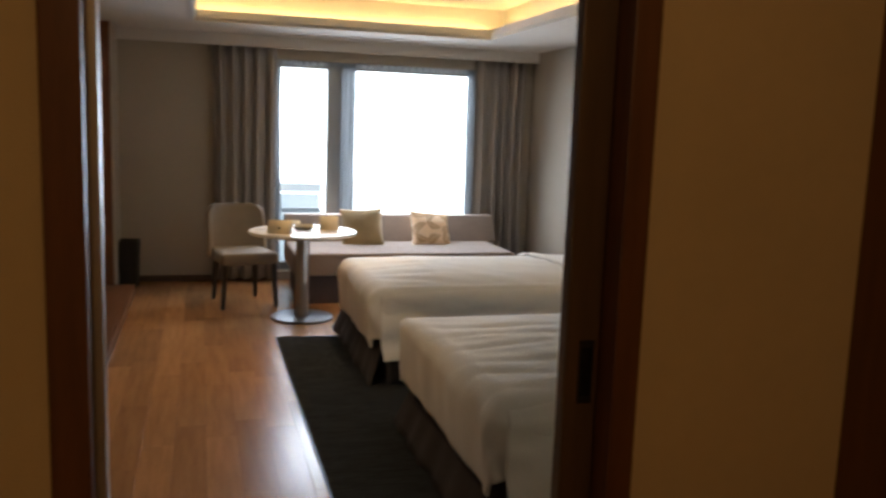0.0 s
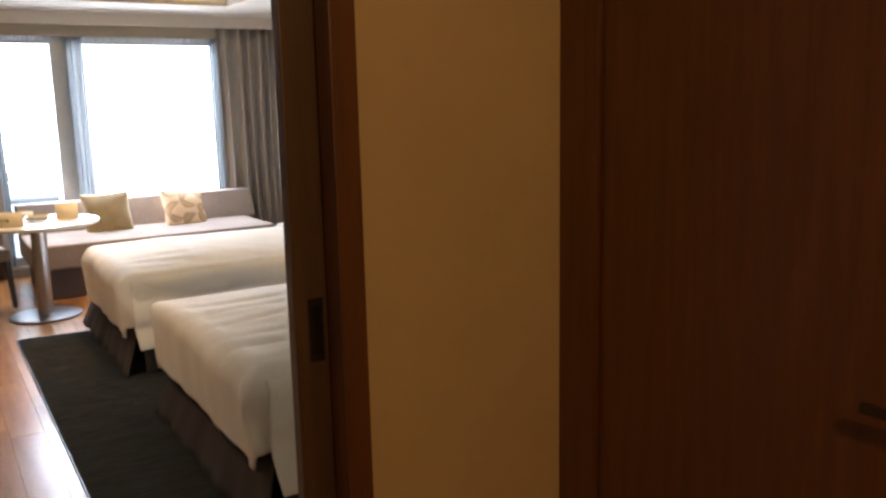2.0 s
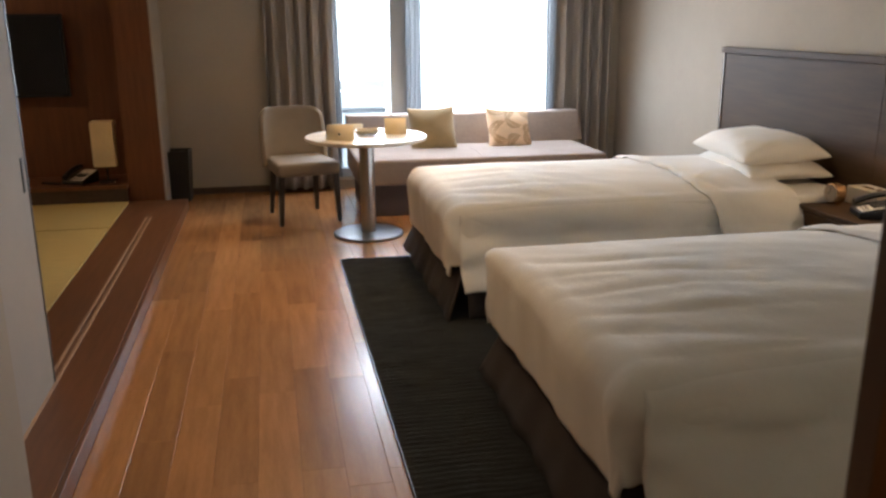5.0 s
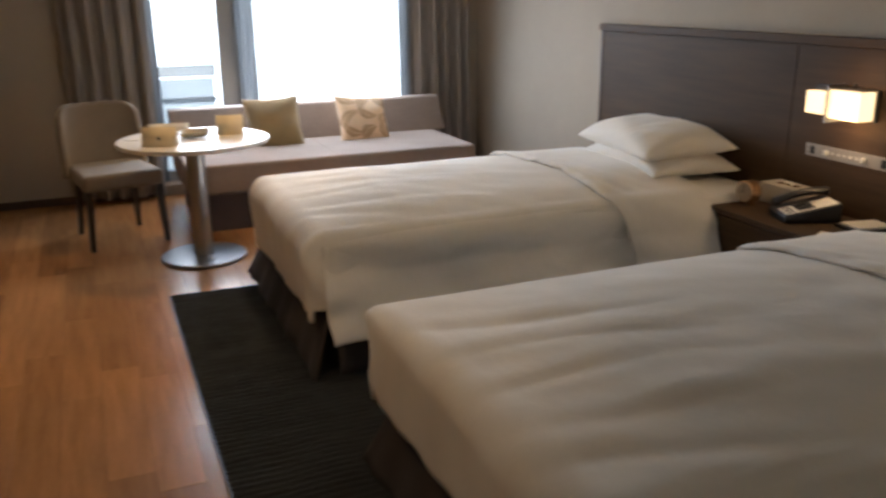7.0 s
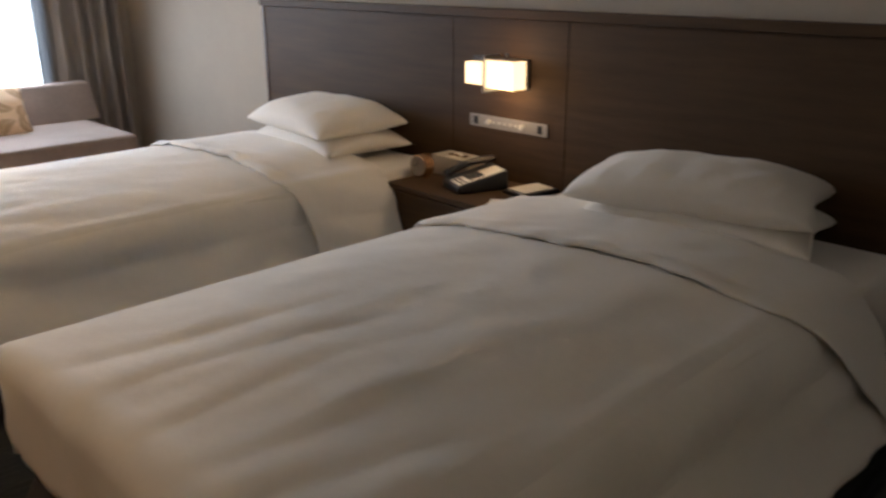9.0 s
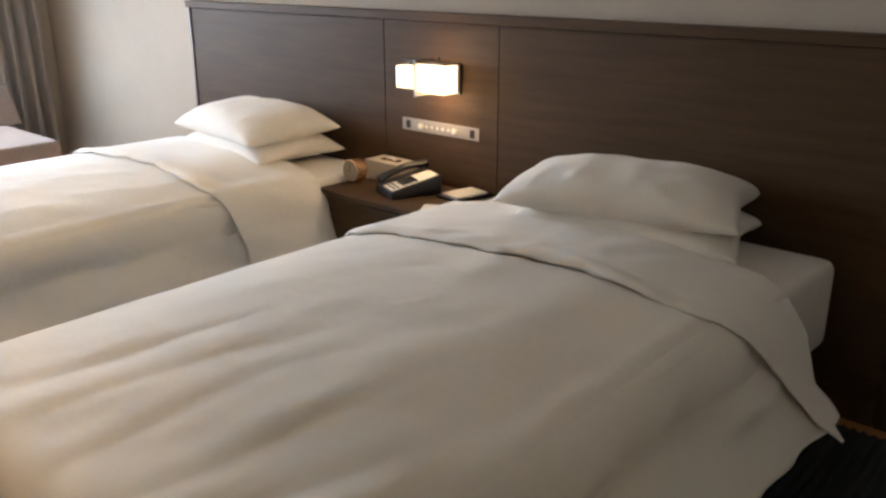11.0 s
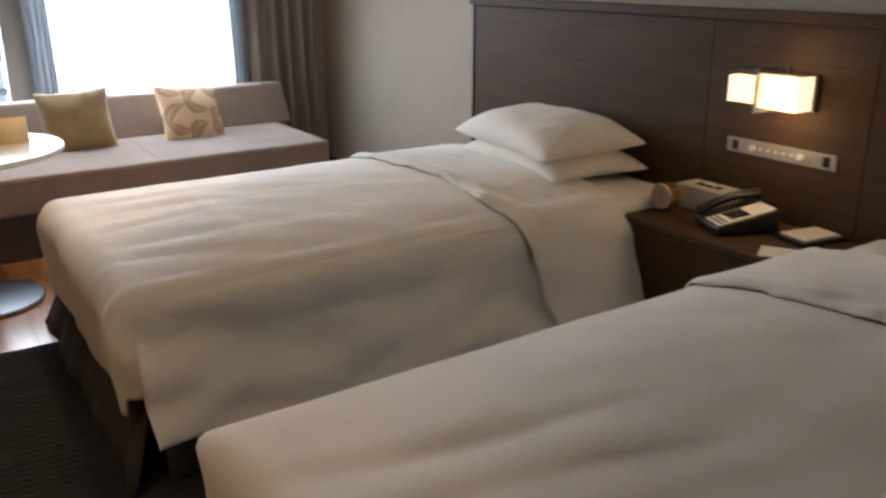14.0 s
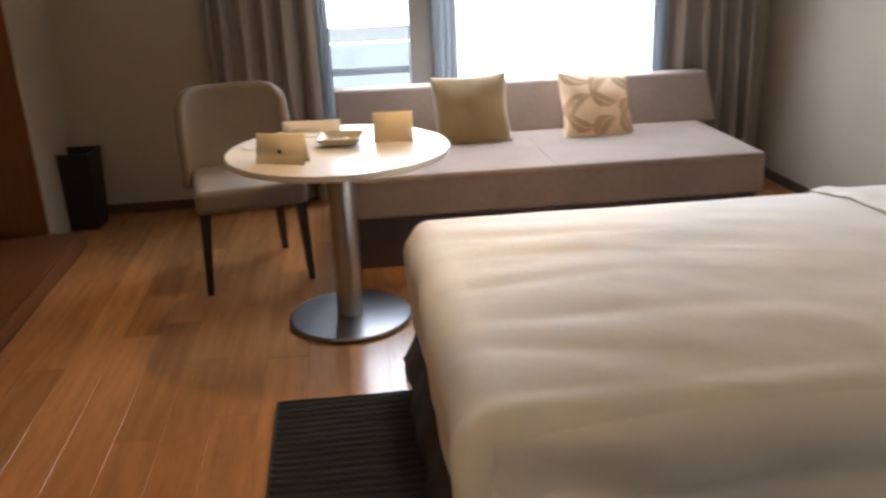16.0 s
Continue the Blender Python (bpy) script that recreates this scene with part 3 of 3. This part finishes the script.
def pillow(at, turn, size, seed, tilt=0.0):
    w, d, h = size

    def place_side(s):
        def place(u, v):
            p, q = 2 * u - 1, 2 * v - 1
            e = max(0.0, (1 - abs(p) ** 3.0) * (1 - abs(q) ** 2.8)) ** 0.52
            pinch = 1 - 0.10 * (1 - abs(q)) * abs(p) ** 3
            pinch2 = 1 - 0.08 * (1 - abs(p)) * abs(q) ** 3
            z = s * h / 2 * e + 0.004 * noise.noise((p * 2.2, q * 2.2, seed)) + 0.007 * e * noise.noise((p * 5, q * 3, seed + 5))
            z -= 0.03 * (abs(p) * abs(q)) ** 2
            # creases that run in from the seam on the side of the foot
            edge = max(0.0, (-q - 0.25) / 0.75)
            z += 0.020 * edge * e * max(0.0, noise.noise((p * 15 + q * 3 + seed, q * 1.4, seed))) * (1 - edge ** 4)
            return d / 2 * q * pinch2, w / 2 * p * pinch, z
        return place

    bm = sheet(60, 44, place_side(1))
    join(bm, sheet(60, 44, place_side(-1)))
    bmesh.ops.remove_doubles(bm, verts=bm.verts, dist=0.0015)
    finish(bm, True)
    ob = single("pillow", bm, M_PILLOW, "plump white cotton pillow stacked at the headboard", "pillow", "pillows")
    ob.matrix_world = pose(*at, 0, tilt, turn)
    return ob


def bed(y0, width, seed, label, hang, top, slope, lean, puff, ribs, rise):
    """A single bed: foot at x = 1.795, head at the headboard, its near side at y0."""
    b = thing("bed", label, "bed", (1.795, y0, 0), group="twin beds")
    mattress = box(0.03, 2.27, -0.15, width + 0.02, 0.27, top - 0.025, 0.05, 5)
    for v in mattress.verts:
        if v.co.x < 1:
            v.co.y = max(v.co.y, -0.08)
    part("mattress", mattress, M_LINEN, b, "mattress in a tight white sheet")
    corners = ((2.2, -0.10), (-0.01, -0.10), (-0.01, width + 0.02), (2.2, width + 0.02))

    def skirt_side(k):
        (xa, ya), (xb, yb) = corners[k], corners[k + 1]
        nx, ny = ((0, -1), (-1, 0), (0, 1))[k]

        def place(u, v):
            fl = 0.11 * v ** 1.2 + (0.007 * math.sin(u * 19 + k) + 0.006 * math.sin(u * 43)) * v
            e = 0.13 * v * (2 * u - 1) * (k == 1)
            return xa + (xb - xa) * u + nx * fl, ya + (yb - ya) * u + ny * fl + e, 0.34 - 0.325 * v
        return place

    for k in range(3):
        thick(part("bed_skirt", sheet(70, 8, skirt_side(k)), M_SKIRT, b, "dark brown fabric skirt panel reaching the rug"), 0.006, 0)
    thick(part("duvet", sheet(120, 130, drape("cover", 1.86, width, 0.435, 0.38, 0.38, top, seed, 0, 0, puff, ribs, rise)), M_LINEN, b, "smooth white duvet rounded over the foot"), 0.012, -1)
    thick(part("duvet_side", sheet(120, 50, drape("side", 1.86, width, 0, hang, 0, top, seed, 0, 0, 0, ribs, rise)), M_LINEN, b, "loose side of the duvet hanging in soft folds"), 0.005, -1)
    thick(part("turned_back_flap", sheet(60, 140, drape("flap", 0, width, 0, hang + 0.03, 0.42, top, seed, slope, lean, 0, ribs, rise)), M_LINEN, b, "folded-back end of the duvet"), 0.004, 1)
    return b


bed(4.55, 1.20, 11.0, "single bed with a smooth white duvet and dark skirt", 0.51, 0.612, 0.14, 0.30, 0.075, 0.34, 0.10)
bed(6.75, 1.15, 4.0, "single bed with a smooth white duvet and dark skirt", 0.50, 0.588, 0.03, 0.10, 0.0, 0.22, 0.02)
pillow((3.83, 5.04, 0.660), 11, (0.82, 0.48, 0.14), 1.5)
pillow((3.82, 5.07, 0.758), 13, (0.86, 0.47, 0.185), 4.5, -3)
pillow((3.81, 7.24, 0.650), -4, (0.80, 0.52, 0.15), 8.5)
pillow((3.79, 7.25, 0.756), -7, (0.82, 0.53, 0.185), 11.5, -3)

# ---- headboard and bedside ----
hb = thing("headboard", "long dark brown wood headboard panel with a cap rail", "headboard", kind="")
for y0, y1 in ((6.589, 8.25), (5.887, 6.585), (4.222, 5.883), (3.60, 4.218)):
    part("panel", box(4.098, EAST, y0, y1, 0.0, 1.272, 0.0015), M_HEADB, hb)
part("cap", box(4.072, EAST, 3.59, 8.262, 1.275, 1.315, 0.003), M_HEADB, hb)
part("end_strip", box(4.09, EAST, 8.25, 8.262, 0, 1.275), M_DARKWOOD, hb)

ns = thing("nightstand", "dark brown bedside cabinet between the beds", "nightstand", (3.665, 5.79, 0))
part("top", box(0, 0.431, 0, 0.85, 0.50, 0.525, 0.002), M_HEADB, ns)
part("body", box(0.02, 0.431, 0.01, 0.84, 0.0, 0.497, 0.002), M_HEADB, ns)
part("drawer_front", box(0.004, 0.018, 0.015, 0.835, 0.30, 0.493, 0.002), M_HEADB, ns)

wl = thing("wall_lamp", "lit wall lamp of two glowing boxes in a dark frame", "lamp", (4.098, 6.19, 1.03))
part("shade", box(-0.10, -0.008, -0.08, 0.085, -0.062, 0.062, 0.003), M_SHADE, wl, "large glowing fabric shade")
part("shade", box(-0.068, -0.012, 0.105, 0.25, -0.058, 0.042, 0.003), M_SHADE, wl, "small glowing fabric shade")
part("bracket", box(-0.112, 0, 0.088, 0.097, -0.085, 0.082, 0.001), M_STEEL, wl, "metal divider plate")
part("bracket", box(-0.014, 0, -0.095, 0.25, -0.068, 0.068, 0.001), M_LEG, wl, "dark back plate")
part("bracket", box(-0.112, 0, -0.088, 0.097, 0.066, 0.071, 0.001), M_STEEL, wl)
part("bracket", box(-0.112, 0, 0.06, 0.097, -0.079, -0.074, 0.001), M_STEEL, wl)
part("stem", lathe([(0.007, 0.07), (0.007, 0.092)], 12), M_LEG, wl).matrix_basis = pose(-0.03, 0.02, 0, 0, 0, 0)

cp = thing("control_panel", "silver bedside switch panel with knobs and sockets", "switch panel", (4.098, 6.225, 0.792))
part("plate", box(-0.006, 0, -0.24, 0.24, -0.029, 0.029, 0.001), M_SILVER, cp)
for y in (-0.20, 0.20):
    s = part("socket", box(-0.008, -0.006, y - 0.014, y + 0.014, -0.019, 0.019, 0.001), M_BLACK, cp, "dark socket")
for y in (-0.095, 0.115):
    k = part("knob", lathe([(0.013, 0), (0.013, 0.012), (0.010, 0.016)], 18), M_PAPER, cp)
    k.matrix_basis = pose(-0.006, y, 0, 0, -90, 0)
for k in range(5):
    part("button", box(-0.010, -0.006, 0.075 - k * 0.034, 0.087 - k * 0.034, -0.006, 0.006, 0.001), M_PAPER, cp)

ck = thing("alarm_clock", "small round rose-brass alarm clock", "clock", (3.85, 6.55, 0.525), 92)
ck.scale = (1.12, 1.12, 1.12)
drum = lathe([(0.045, -0.028), (0.050, -0.024), (0.050, 0.024), (0.046, 0.028), (0.043, 0.022)], 32)
bmesh.ops.rotate(drum, cent=(0, 0, 0), matrix=Matrix.Rotation(radians(90), 3, "X"), verts=drum.verts)
bmesh.ops.translate(drum, vec=(0, 0, 0.055), verts=drum.verts)
part("case", drum, M_BRASS, ck)
face = lathe([(0.043, 0.0), (0.043, 0.002)], 32)
bmesh.ops.rotate(face, cent=(0, 0, 0), matrix=Matrix.Rotation(radians(90), 3, "X"), verts=face.verts)
bmesh.ops.translate(face, vec=(0, 0.030, 0.055), verts=face.verts)
dial = part("dial", face, M_FACE, ck, "pale dial")
part("hand", box(-0.0015, 0.0015, 0.0305, 0.0315, 0.055, 0.085), M_LEG, dial)
part("hand", box(0.0, 0.02, 0.0305, 0.0315, 0.054, 0.057), M_LEG, dial)
for x in (-0.025, 0.025):
    part("foot", box(x - 0.004, x + 0.004, -0.012, 0.012, 0, 0.012), M_BRASS, ck)

tb = thing("tissue_box", "cream tissue box with a slot and a tuft of tissue", "tissue box", (4.015, 6.47, 0.525))
part("body", box(-0.065, 0.065, -0.12, 0.12, 0, 0.095, 0.004), M_CREAM, tb)
part("slot", box(-0.02, 0.02, -0.06, 0.06, 0.0945, 0.0965, 0.0005), M_BRASS, tb, "brass-edged slot")
part("tissue", sheet(8, 8, lambda u, v: (-0.012 + 0.024 * u, -0.03 + 0.06 * v, 0.097 + 0.014 * math.sin(math.pi * v) * (0.6 + 0.4 * math.sin(9 * u)))), M_PAPER, tb)
telephone((3.89, 6.235, 0.525), -112, "black desk telephone with pale label plate")
np_ = thing("notepad_tray", "black tray holding a white notepad", "notepad", (4.0, 5.99, 0.525), -100)
part("tray", box(-0.075, 0.075, -0.105, 0.105, 0, 0.014, 0.003), M_BLACK, np_)
part("paper_pad", box(-0.058, 0.058, -0.085, 0.085, 0.014, 0.022, 0.001), M_PAPER, np_)
memo = single("paper_sheet", box(-0.06, 0.06, -0.09, 0.09, 0, 0.002), M_PAPER, "loose white sheet on the bedside cabinet", "paper")
memo.matrix_world = pose(3.78, 5.93, 0.526, 0, 0, 30)

# ---- sofa and cushions ----
sofa = thing("sofa", "low taupe fabric window sofa on a dark plinth", "sofa", (1.48, 9.0, 0))
part("plinth", box(0.06, 2.02, 0.03, 0.95, 0, 0.25, 0.004), M_PLINTH, sofa, "dark recessed plinth")
seat = box(0, 2.05, 0, 1.0, 0.25, 0.45, 0.025, 4)
part("seat_cushion", seat, M_SOFA, sofa)
back = box(0, 2.15, 0.80, 0.93, 0.44, 0.70, 0.02, 4)
for v in back.verts:
    v.co.y += (v.co.z - 0.44) * 0.62
part("backrest", back, M_SOFA, sofa)
part("seam", box(1.018, 1.024, 0.0, 0.80, 0.4495, 0.4515, 0.0008), M_SOFA, sofa, "sewn seam across the seat")
part("piping", box(0.0, 2.05, -0.003, 0.004, 0.425, 0.431, 0.001), M_SOFA, sofa)


def cushion(at, rot, size, mat, label, seed, leaves=0):
    def side(s):
        def place(u, v):
            p, q = 2 * u - 1, 2 * v - 1
            e = max(0.0, (1 - abs(p) ** 2.6) * (1 - abs(q) ** 2.6)) ** 0.6
            ear = 1 - 0.09 * ((1 - q * q) * p * p)
            ear2 = 1 - 0.09 * ((1 - p * p) * q * q)
            return size / 2 * p * ear, s * 0.065 * e + 0.008 * noise.noise((p * 2, q * 2, seed)), size / 2 * q * ear2
        return place
    n = 80 if leaves else 26
    bm = sheet(n, n, side(1))
    join(bm, sheet(n, n, side(-1)))
    bmesh.ops.remove_doubles(bm, verts=bm.verts, dist=0.001)
    finish(bm, True)
    rnd = random.Random(seed)
    fronds = []
    for k in range(leaves):
        # stems fan out in rows; each leaf is a pointed lens across its own axis
        turn = rnd.uniform(-0.5, 0.5) + (0.7 if k % 2 else 2.4)
        fronds.append(((k % 3 - 1.0) * 0.135 + rnd.uniform(-0.02, 0.02), (k // 3 - 1.0) * 0.125 + rnd.uniform(-0.02, 0.02),
                       math.cos(turn), math.sin(turn), rnd.uniform(0.08, 0.11), rnd.uniform(0.034, 0.046)))
    for f in bm.faces:
        c = f.calc_center_median()
        for px, pz, ca, sa, long_, wide in fronds:
            du, dv = (c.x - px) * ca + (c.z - pz) * sa, (c.z - pz) * ca - (c.x - px) * sa
            dv += 1.6 * du * du / long_ * 0.3
            if abs(du) < long_ and abs(dv) < wide * (1 - (du / long_) ** 2) and abs(dv) > 0.0022:
                f.material_index = 1
    ob = single("cushion", bm, mat, label, "cushion", "sofa cushions")
    if leaves:
        ob.data.materials.append(M_PRINT)
    ob.matrix_world = pose(*at, *rot)
    return ob


cushion((2.20, 9.69, 0.595), (-27, -2, -3), 0.42, M_MUSTARD, "plain mustard yellow square cushion on the sofa", 2)
cushion((2.89, 9.70, 0.575), (-34, 5, 5), 0.42, M_LEAF, "cream and orange leaf-patterned square cushion on the sofa", 6, 9)

# ---- table and what lies on it ----
tab = thing("round_table", "round white table on a steel column and disc foot", "table", (1.49, 8.49, 0))
part("tabletop", lathe([(0.40, 0.690), (0.425, 0.695), (0.430, 0.702), (0.430, 0.717), (0.427, 0.720)], 72), M_TOP, tab)
part("column", lathe([(0.054, 0.018), (0.054, 0.69)], 36), M_STEEL, tab)
part("collar", lathe([(0.12, 0.678), (0.12, 0.69)], 36), M_STEEL, tab)
part("foot_disc", lathe([(0.248, 0.0), (0.252, 0.004), (0.252, 0.014), (0.245, 0.02), (0.06, 0.024)], 64), M_STEELBASE, tab, "dark polished steel disc")


def tent_card(x, y, turn, w, h):
    card = thing("tent_card", "cream folded card standing on the table", "card", (x, y, 0.72), turn, group="table cards")
    f = sheet(1, 1, lambda u, v: (-w / 2 + w * u, -0.03 + 0.03 * v, h * v))
    join(f, sheet(1, 1, lambda u, v: (-w / 2 + w * u, 0.03 - 0.03 * v, h * v)))
    thick(part("folded_sheet", f, M_CARD, card), 0.0015, 0)
    return card


c1 = tent_card(1.29, 8.30, -20, 0.185, 0.105)
part("emblem", box(-0.006, 0.006, -0.022, -0.018, 0.038, 0.052), M_BLACK, c1, "small dark emblem").matrix_basis = pose(0, -0.001, 0)
tent_card(1.71, 8.55, -3, 0.155, 0.115)
dish = thing("ceramic_dish", "square grey ceramic dish with wrapped sweets", "dish", (1.505, 8.54, 0.72), -8)


def dish_place(u, v):
    p, q = 2 * u - 1, 2 * v - 1
    m = max(abs(p), abs(q))
    return 0.085 * p, 0.085 * q, 0.006 + 0.03 * m ** 4


thick(part("bowl", sheet(16, 16, dish_place), M_CERAMIC, dish), 0.005, 0)
for k, (x, y) in enumerate(((-0.02, 0.0), (0.015, 0.02), (0.02, -0.02), (-0.01, -0.025))):
    sw = part("sweet", box(-0.016, 0.016, -0.009, 0.009, 0, 0.013, 0.004, 3), M_PAPER, dish, "white wrapped sweet")
    sw.matrix_basis = pose(x, y, 0.009, 0, 0, 40 * k)
leaflet = thing("leaflet", "open white leaflet on the table", "leaflet", (1.38, 8.76, 0.721), -4)
part("page", box(-0.125, 0.125, -0.06, 0.06, 0, 0.003), M_PAPER, leaflet)
stand = sheet(6, 2, lambda u, v: (-0.12 + 0.24 * u, 0.03 + 0.02 * v, 0.003 + 0.045 * v))
thick(part("flap", stand, M_PAPER, leaflet), 0.002, 0)
small = thing("leaflet", "small white card lying on the table", "leaflet", (1.17, 8.58, 0.721), 20)
part("page", box(-0.05, 0.05, -0.035, 0.035, 0, 0.003), M_PAPER, small)

# ---- chair ----
ch = thing("dining_chair", "upholstered grey-beige chair with curved back and dark legs", "chair", (1.045, 9.13, 0), 13)
sb = box(-0.245, 0.245, -0.25, 0.24, 0.37, 0.47, 0.035, 5)
for v in sb.verts:
    v.co.x *= 1 - 0.10 * (v.co.y + 0.25) / 0.5
    if v.co.z > 0.44:
        v.co.z += 0.02 * (1 - (v.co.x / 0.25) ** 2)
part("seat", sb, M_CHAIR, ch)


def chair_back(u, v):
    ang = (u - 0.5) * radians(150)
    wid = 0.255 * (1 - 0.10 * max(0, v - 0.6) ** 1.2)
    x = wid * math.sin(ang) / math.sin(radians(75))
    y = 0.10 + 0.17 * math.cos(ang) + 0.07 * v
    corner = max(0.0, abs(2 * u - 1) - 0.45) / 0.55
    return x, y, 0.40 + 0.45 * v * (1 - 0.17 * corner ** 2.4)


thick(part("backrest", sheet(36, 14, chair_back), M_CHAIR, ch), 0.045, 0).modifiers.new("round", "BEVEL").width = 0.015
for x, y in ((-0.21, -0.215), (0.21, -0.215), (-0.17, 0.21), (0.17, 0.21)):
    leg = box(x - 0.023, x + 0.023, y - 0.023, y + 0.023, 0, 0.385, 0.004)
    for v in leg.verts:
        if v.co.z < 0.1:
            v.co.x = x + (v.co.x - x) * 0.62 + (0.02 if x > 0 else -0.02)
            v.co.y = y + (v.co.y - y) * 0.62 + (0.05 if y > 0 else -0.01)
    part("leg", leg, M_LEG, ch)

# ---- bin ----
bn = thing("waste_bin", "tapered black waste bin by the wall", "bin", (0.03, 10.06, 0), -4)
body = bmesh.new()
lo = [(-0.085, -0.085), (0.085, -0.085), (0.085, 0.085), (-0.085, 0.085)]
b0 = [body.verts.new((x, y, 0)) for x, y in lo]
b1 = [body.verts.new((x * 1.2, y * 1.2, 0.43)) for x, y in lo]
for k in range(4):
    body.faces.new((b0[k], b0[(k + 1) % 4], b1[(k + 1) % 4], b1[k]))
body.faces.new(b0)
thick(part("body", finish(body), M_BIN, bn), 0.006, 0)
part("rim", join(join(box(-0.106, 0.106, -0.106, -0.098, 0.425, 0.437), box(-0.106, 0.106, 0.098, 0.106, 0.425, 0.437)), join(box(-0.106, -0.098, -0.098, 0.098, 0.425, 0.437), box(0.098, 0.106, -0.098, 0.098, 0.425, 0.437))), M_BLACK, bn)

sock = thing("wall_socket", "white double wall socket low on the wall", "socket", (1.25, NORTH, 0.14))
part("plate", box(-0.06, 0.06, -0.008, 0, -0.035, 0.035, 0.003), M_PAPER, sock)

# ---- floor boards ----
floor = structure("floor", box(-0.6, 4.2, -0.5, 10.4, -0.06, -0.006), M_SUB, "glossy warm oak plank floor", "floor")
W, shared = 0.15, {}
rnd = random.Random(5)
x = STEP
while x < EAST:
    y = 3.3 - rnd.uniform(0, 0.9)
    while y < NORTH:
        length = rnd.choice((0.9, 0.9, 1.2))
        lo, hi = max(y, 3.22), min(y + length, NORTH)
        size = round(hi - lo, 3)
        w = min(W, EAST - x)
        if hi > lo + 0.02:
            key = (size, round(w, 3))
            if key not in shared:
                shared[key] = mesh_of("plank", box(0.0004, w - 0.0004, 0.0004, size - 0.0004, -0.006, 0.0, 0.0008, 1), M_PLANK)
            ob = new("plank", shared[key])
            ob.parent = floor
            ob.location = (x, lo, 0)
        y += length
    x += W
hallf = structure("floor_hall", box(-0.5, 2.08, -0.4, 3.217, -0.006, 0.0), M_PLANK, "oak floor of the hall", "floor")
strip = structure("floor_alcove", box(-0.06, STEP, 9.69, NORTH, -0.006, -0.001), M_PLANK, "oak floor beside the alcove", "floor")
sth = structure("floor_threshold", box(0.05, STEP, 3.22, 5.05, -0.006, -0.001), M_PLANK, "oak floor by the doorway", "floor")
